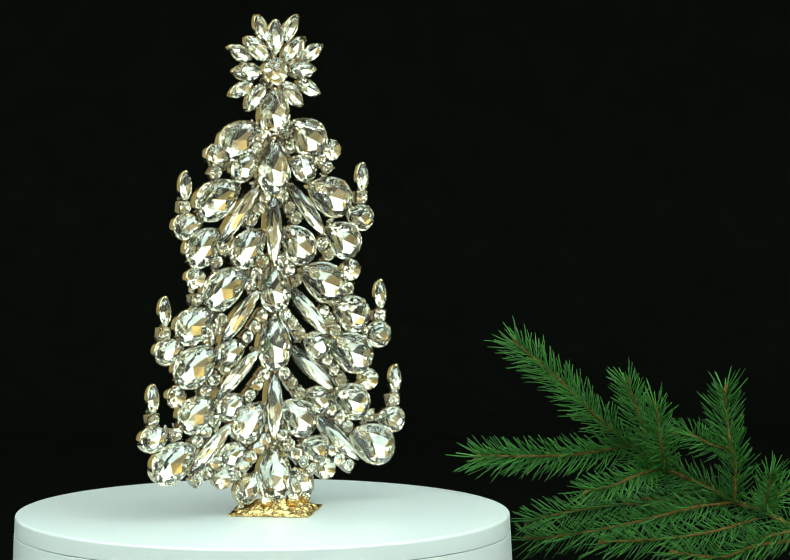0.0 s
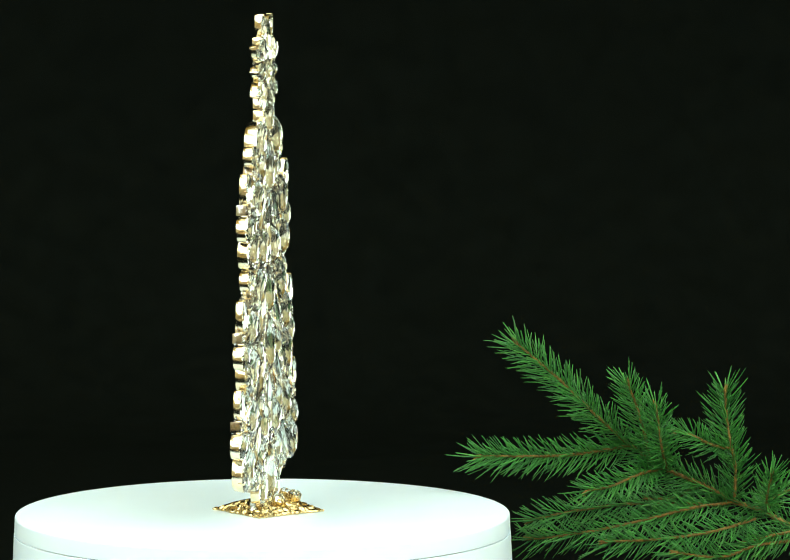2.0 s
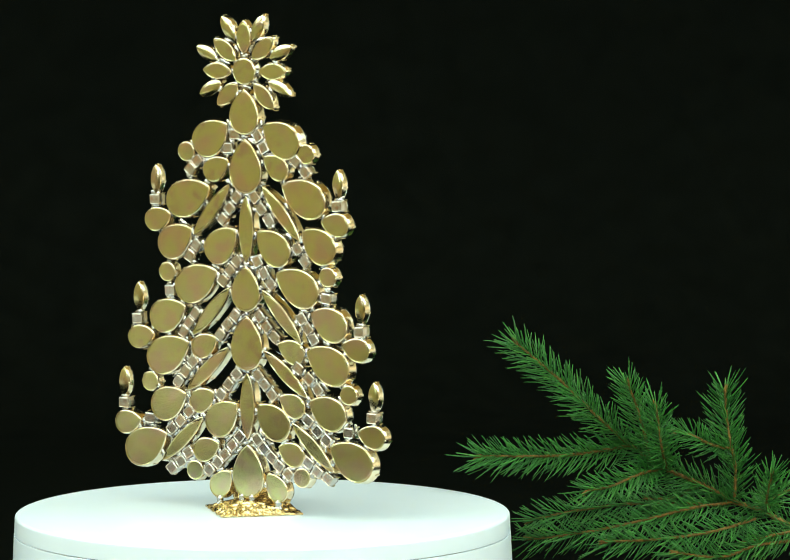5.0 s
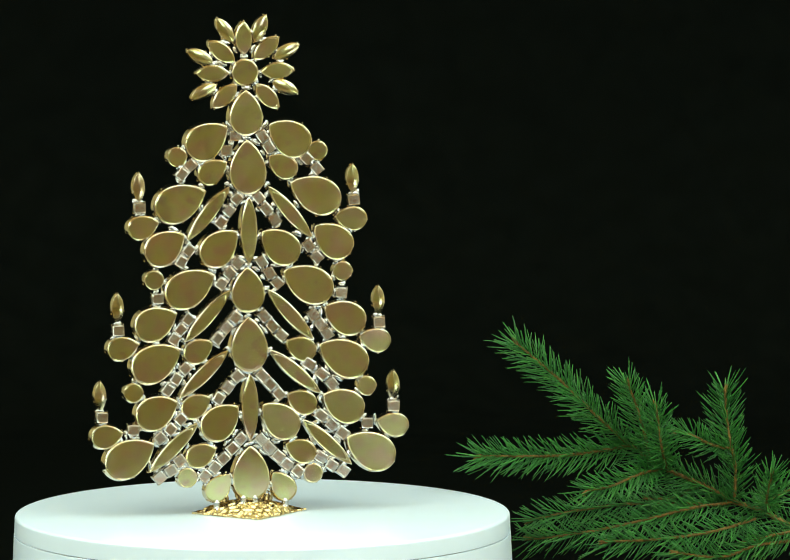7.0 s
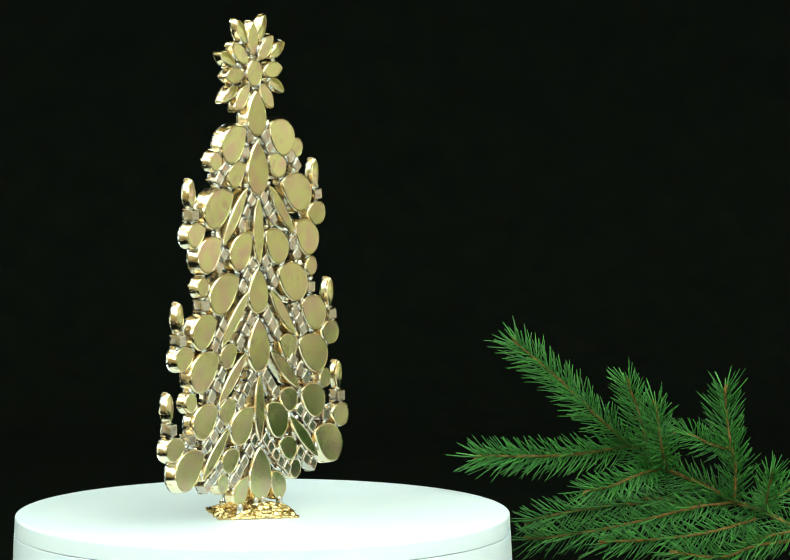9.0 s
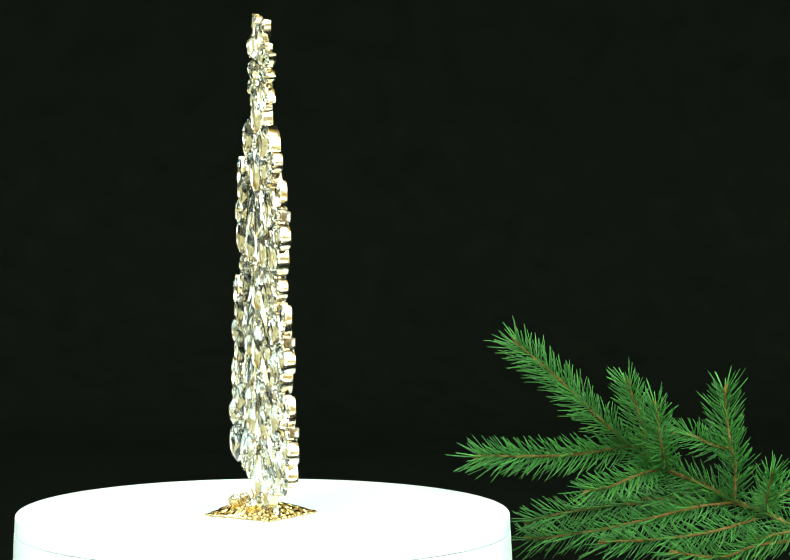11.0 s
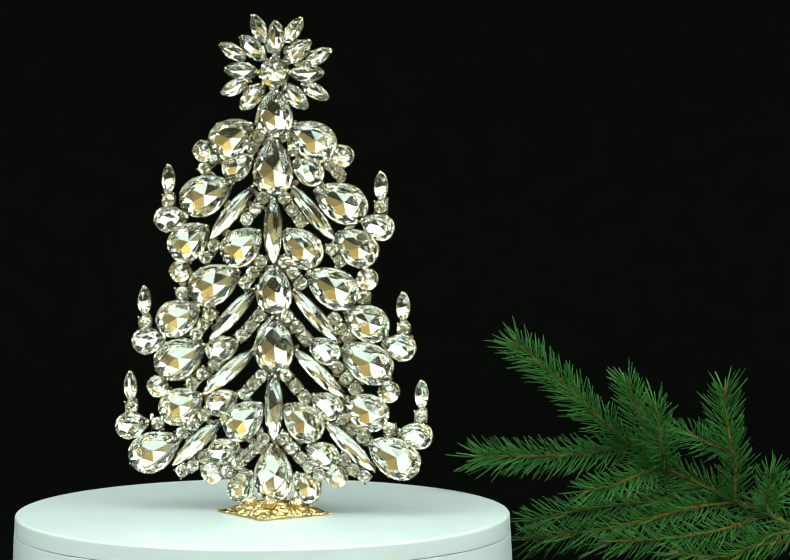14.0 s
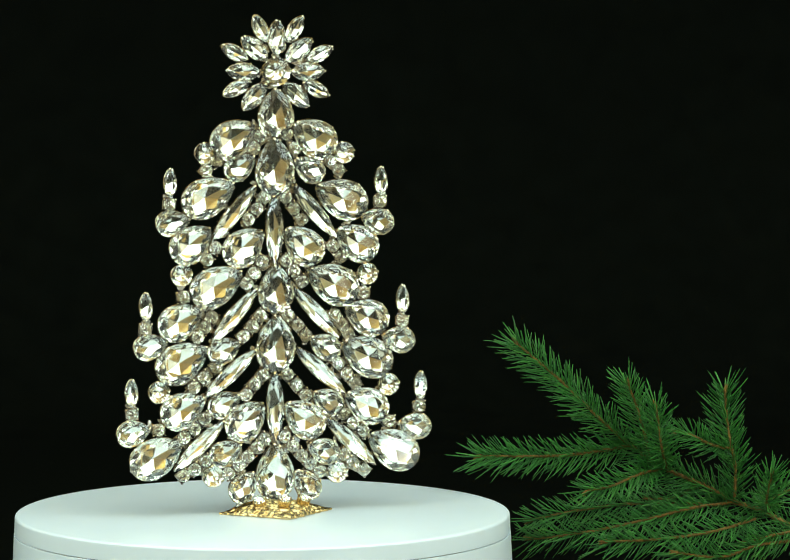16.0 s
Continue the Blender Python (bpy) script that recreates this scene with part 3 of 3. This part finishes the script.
# ---- gold filigree foot ----
def foot():
    n, half = 144, 0.0205
    rnd = np.random.RandomState(11)
    # cells of the scrollwork: ridges run between them
    step = 0.0050
    cells = np.array([(i * step + (j % 2) * step / 2 + rnd.uniform(-0.0018, 0.0018), j * step * 0.87 + rnd.uniform(-0.0018, 0.0018)) for i in range(-8, 9) for j in range(-8, 9)])

    def relief(x, y):
        u, v = x / half, y / half
        rad = math.hypot(u, v)
        wx = x + 0.0011 * noise.noise(Vector((x * 330, y * 330, 2.0)))
        wy = y + 0.0011 * noise.noise(Vector((x * 330, y * 330, 9.0)))
        d = np.sort(np.hypot(cells[:, 0] - wx, cells[:, 1] - wy))[:2]
        gap = (d[1] - d[0]) / 0.0016
        ridge = math.exp(-gap * gap)
        leaf = 0.7 * math.exp(-(d[0] / 0.0007) ** 2)
        grain = noise.noise(Vector((x * 800, y * 800, 1.7)))
        edge = min(1.0, (1.0 - max(abs(u), abs(v))) / 0.10)
        dome = 0.0056 * (1 - min(1.0, rad / 1.25) ** 1.4)
        return 0.0006 + dome * (0.35 + 0.65 * edge) + (0.0013 * (ridge + leaf - 0.30) + 0.0001 * grain) * (0.45 + 0.55 * edge)
    verts, faces = [], []
    for j in range(n + 1):
        for i in range(n + 1):
            x, y = half * (2 * i / n - 1), half * (2 * j / n - 1)
            # slightly uneven border
            rim = max(0.0, (max(abs(x), abs(y)) / half - 0.86) / 0.14)
            wave = 1 + (0.008 + 0.045 * rim) * noise.noise(Vector((x * 420, y * 420, 4.0)))
            verts.append((x * wave, y * wave, max(0.0006, relief(x, y))))
    for j in range(n):
        for i in range(n):
            a = j * (n + 1) + i
            faces.append((a, a + 1, a + n + 2, a + n + 1))
    edge = [i for i in range(n + 1)] + [j * (n + 1) + n for j in range(1, n + 1)] + [n * (n + 1) + i for i in range(n - 1, -1, -1)] + [j * (n + 1) for j in range(n - 1, 0, -1)]
    b = len(verts)
    verts += [(verts[k][0], verts[k][1], 0.0) for k in edge]
    m = len(edge)
    faces += [(edge[k], edge[(k + 1) % m], b + (k + 1) % m, b + k) for k in range(m)] + [tuple(b + k for k in range(m))]
    me = mesh_of("filigree_foot", verts, faces, [FILIGREE], smooth=True)
    me.set_sharp_from_angle(angle=radians(75))
    part("filigree_foot", me, TREE, pose(-0.0007, -0.0024, 0.0002, 0, 0, 45), "stamped gold filigree foot plate")
    # three crystals in cups on the front of the foot, and tin legs under the lowest crystals
    for x, y, z, lean, turn in ((-0.011, -0.0092, 0.0068, 26, -40), (0.0005, -0.0155, 0.0076, 16, 0), (0.012, -0.0090, 0.0068, 26, 42)):
        m = pose(x, y, z, 0, 0, turn) @ pose(0, 0, 0, lean)
        gem = part("small_crystal", GEMS["low_chaton"], TREE, m, "small round crystal on the foot plate")
        part("gold_cup", CUPS["low_chaton"], gem, label="gold-plated metal cup with claws")
    leg = lathe("tin_leg", [(0.0038, 0), (0.0023, 0.0013), (0.0016, 0.0030), (0.0019, 0.0048), (0.0010, 0.0060)], [SOLDER], 12)
    for x, z in ((-0.0185, 0.0015), (0.0165, 0.0015), (-0.003, 0.0035), (0.003, 0.0035)):
        part("tin_leg", leg, TREE, pose(x, 0.0022, z), "lump of silver-grey solder")


foot()


# ---- spruce branch ----
def tube(path, r0, r1, n=7):
    verts, faces = [], []
    for k, p in enumerate(path):
        d = (path[min(k + 1, len(path) - 1)] - path[max(k - 1, 0)]).normalized()
        u = d.orthogonal().normalized()
        v = d.cross(u)
        r = r0 + (r1 - r0) * k / (len(path) - 1)
        r *= 1 + 0.18 * noise.noise(p * 700)
        verts += [p + r * (math.cos(2 * math.pi * i / n) * u + math.sin(2 * math.pi * i / n) * v) for i in range(n)]
    for k in range(len(path) - 1):
        for i in range(n):
            j = (i + 1) % n
            faces.append((k * n + i, k * n + j, (k + 1) * n + j, (k + 1) * n + i))
    faces += [tuple(range(n)), tuple((len(path) - 1) * n + i for i in range(n))]
    return verts, faces


def smooth_path(points, step=0.002):
    """A smooth line through a few points (Catmull-Rom)."""
    p = [Vector(q) / 1000 for q in points]
    p = [2 * p[0] - p[1]] + p + [2 * p[-1] - p[-2]]
    out = []
    for k in range(1, len(p) - 2):
        a, b, c, d = p[k - 1:k + 3]
        m = max(2, int((c - b).length / step))
        for i in range(m):
            t = i / m
            out.append(0.5 * (2 * b + (c - a) * t + (2 * a - 5 * b + 4 * c - d) * t * t + (3 * b - a - 3 * c + d) * t ** 3))
    return out + [p[-2]]


def needles(path, rnd, size, per_mm=2.1, bare=0.0, spread=0.78):
    """Curved, four-sided, pointed needles set all round a twig and leaning towards its tip."""
    verts, faces = [], []
    total = sum((b - a).length for a, b in zip(path, path[1:]))
    count = int(total * 1000 * per_mm)
    seg = len(path) - 1
    for q in range(count):
        f = bare + (1 - bare) * q / count
        k = min(seg - 1, int(f * seg))
        w = f * seg - k
        p = path[k].lerp(path[k + 1], w)
        d = (path[min(k + 2, seg)] - path[max(k - 1, 0)]).normalized()
        # two combed rows, one to each side of the flat branch, with fewer needles towards its face
        u = d.cross(Vector((0, 1, 0))).normalized()
        v = d.cross(u)
        a = q * 2.39996 + rnd.uniform(-0.4, 0.4)
        out = (math.cos(a) * u + spread * math.sin(a) * v).normalized()
        left = (1 - f) * total
        low = 1.10 if out.z < 0 else 0.86
        lean = radians(rnd.uniform(46, 60)) * (0.62 + 0.38 * min(1.0, left / 0.012))
        length = size * rnd.uniform(0.0122, 0.0158) * low * min(1.0, 0.7 + f * 3)
        way = (math.cos(lean) * d + math.sin(lean) * out).normalized()
        side = way.cross(out).normalized()
        bend = d * rnd.gauss(0.12, 0.10) * length + Vector((rnd.gauss(0, 0.05), rnd.gauss(0, 0.06), rnd.gauss(0.07, 0.06))) * length
        r = 0.00037 * rnd.uniform(0.85, 1.2)
        b = len(verts)
        nrm = side.cross(way)
        for s, rr in ((0.0, 0.6), (0.30, 1.0), (0.62, 1.0), (0.92, 0.72)):
            c = p + way * length * s + bend * s * s
            verts += [c + side * r * rr, c + nrm * r * rr * 0.75, c - side * r * rr, c - nrm * r * rr * 0.75]
        verts.append(p + way * length + bend)
        for s in range(3):
            for i in range(4):
                j = (i + 1) % 4
                faces.append((b + 4 * s + i, b + 4 * s + j, b + 4 * s + 4 + j, b + 4 * s + 4 + i))
        faces += [(b + 12 + i, b + 12 + (i + 1) % 4, b + 16) for i in range(4)]
    me = bpy.data.meshes.new("needles")
    me.from_pydata(verts, [], faces)
    me.materials.append(NEEDLE)
    me.polygons.foreach_set("use_smooth", [True] * len(faces))
    return me


def spruce():
    branch = tagged(empty("spruce_branch"), "fresh green spruce branch with many needled twigs", "branch")
    branch.matrix_basis = pose(0.30, 0.095, -0.062)
    inv = branch.matrix_basis.inverted()
    rnd = random.Random(8)

    def limb(name, points, r0, r1, size, per_mm, bare=0.0, label=""):
        path = [inv @ p for p in smooth_path(points)]
        ob = part(name, mesh_of(name, *tube(path, r0, r1), [BARK], smooth=True), branch, label=label)
        if size:
            part("needles", needles(path, rnd, size, per_mm, bare), ob)["kind"] = "stuff"
        if name == "twig":
            tip = path[-1]
            way = (path[-1] - path[-3]).normalized()
            for k in range(2):
                aim = (way + Vector((rnd.uniform(-0.5, 0.5), rnd.uniform(-0.5, 0.2), rnd.uniform(-0.5, 0.5)))).normalized()
                bud = [tip + aim * c for c in (-0.0006, 0.0008, 0.0020, 0.0032, 0.0042)]
                v, f = tube(bud, 0.0011, 0.0002, 7)
                part("bud", mesh_of("bud", v, f, [BARK], smooth=True), ob, label="brown resinous bud")

    # the main stem, which comes down to the cloth beyond the turntable
    limb("stem", [(420, 100, -58), (350, 100, -46), (300, 100, -32), (275, 100, -23), (260, 100, -15), (244, 100, -10)], 0.0022, 0.0013, 0.9, 1.8, label="brown woody stem")
    limb("stem", [(244, 100, -10), (231, 100, -2), (207, 98, 9), (188, 95, 23)], 0.0012, 0.0009, 1, 3.0)
    for size, points in (
            (1.0, [(188, 95, 23), (172, 90, 38), (154, 88, 56), (132, 85, 75)]),
            (1.0, [(191, 96, 20), (175, 90, 18), (156, 82, 17), (135, 72, 18), (112, 66, 19)]),
            (0.9, [(202, 98, 13), (198, 85, 28), (194, 80, 42), (189, 75, 55)]),
            (0.9, [(211, 98, 6), (207, 80, 20), (205, 75, 33), (203, 70, 44)]),
            (0.95, [(209, 97, 8), (195, 80, 7), (181, 75, 2), (168, 70, 0)]),
            (1.0, [(246, 100, -10), (246, 95, 8), (243, 90, 23), (241, 90, 37), (240, 85, 50)]),
            (0.85, [(242, 90, 19), (232, 85, 22), (223, 80, 27), (215, 80, 29)]),
            (0.9, [(264, 100, -16), (262, 90, -8), (263, 85, 0), (264, 80, 7)])):
        limb("twig", points, 0.0009, 0.0006, size, 3.3)
    for size, points in (
            (1.0, [(244, 100, -11), (225, 85, -11), (201, 80, -16), (174, 75, -21), (147, 82, -26), (139, 86, -27)]),
            (1.0, [(256, 90, -18), (242, 75, -20), (225, 70, -23), (200, 65, -25), (177, 60, -25)]),
            (1.0, [(274, 85, -29), (255, 75, -30), (237, 70, -35), (213, 60, -31)]),
            (1.0, [(231, 110, -13), (193, 120, -14), (160, 125, -19), (141, 130, -24)]),
            (1.0, [(257, 100, -14), (268, 110, -9), (282, 110, -3)]),
            (1.0, [(280, 90, -24), (266, 80, -25), (250, 80, -29)]),
            (1.0, [(226, 100, -1), (217, 110, -9), (203, 115, -11)])):
        limb("twig", points, 0.0009, 0.0006, size, 2.15)


spruce()


# ---- the turntable turns steadily, carries the ornament round, and stops ----
def motions():
    RATE, START, STOP = 22.227, -320.94, 17.95
    times = [k * 0.5 for k in range(31)] + [15.1, 15.2, 15.3, 15.4, 16.0]
    turn = [(t, min(STOP - (0.25 if t == 15.2 else 0.0), START + RATE * t)) for t in times]
    walk(PLATTER, [(t, pose(0, 0, 0, 0, 0, a)) for t, a in turn])
    # the ornament stands a little off the axis
    walk(TREE, [(t, pose(0, 0, 0, 0, 0, a) @ pose(0.00729, 0, 0, 0, 0, -3.47)) for t, a in turn])


motions()
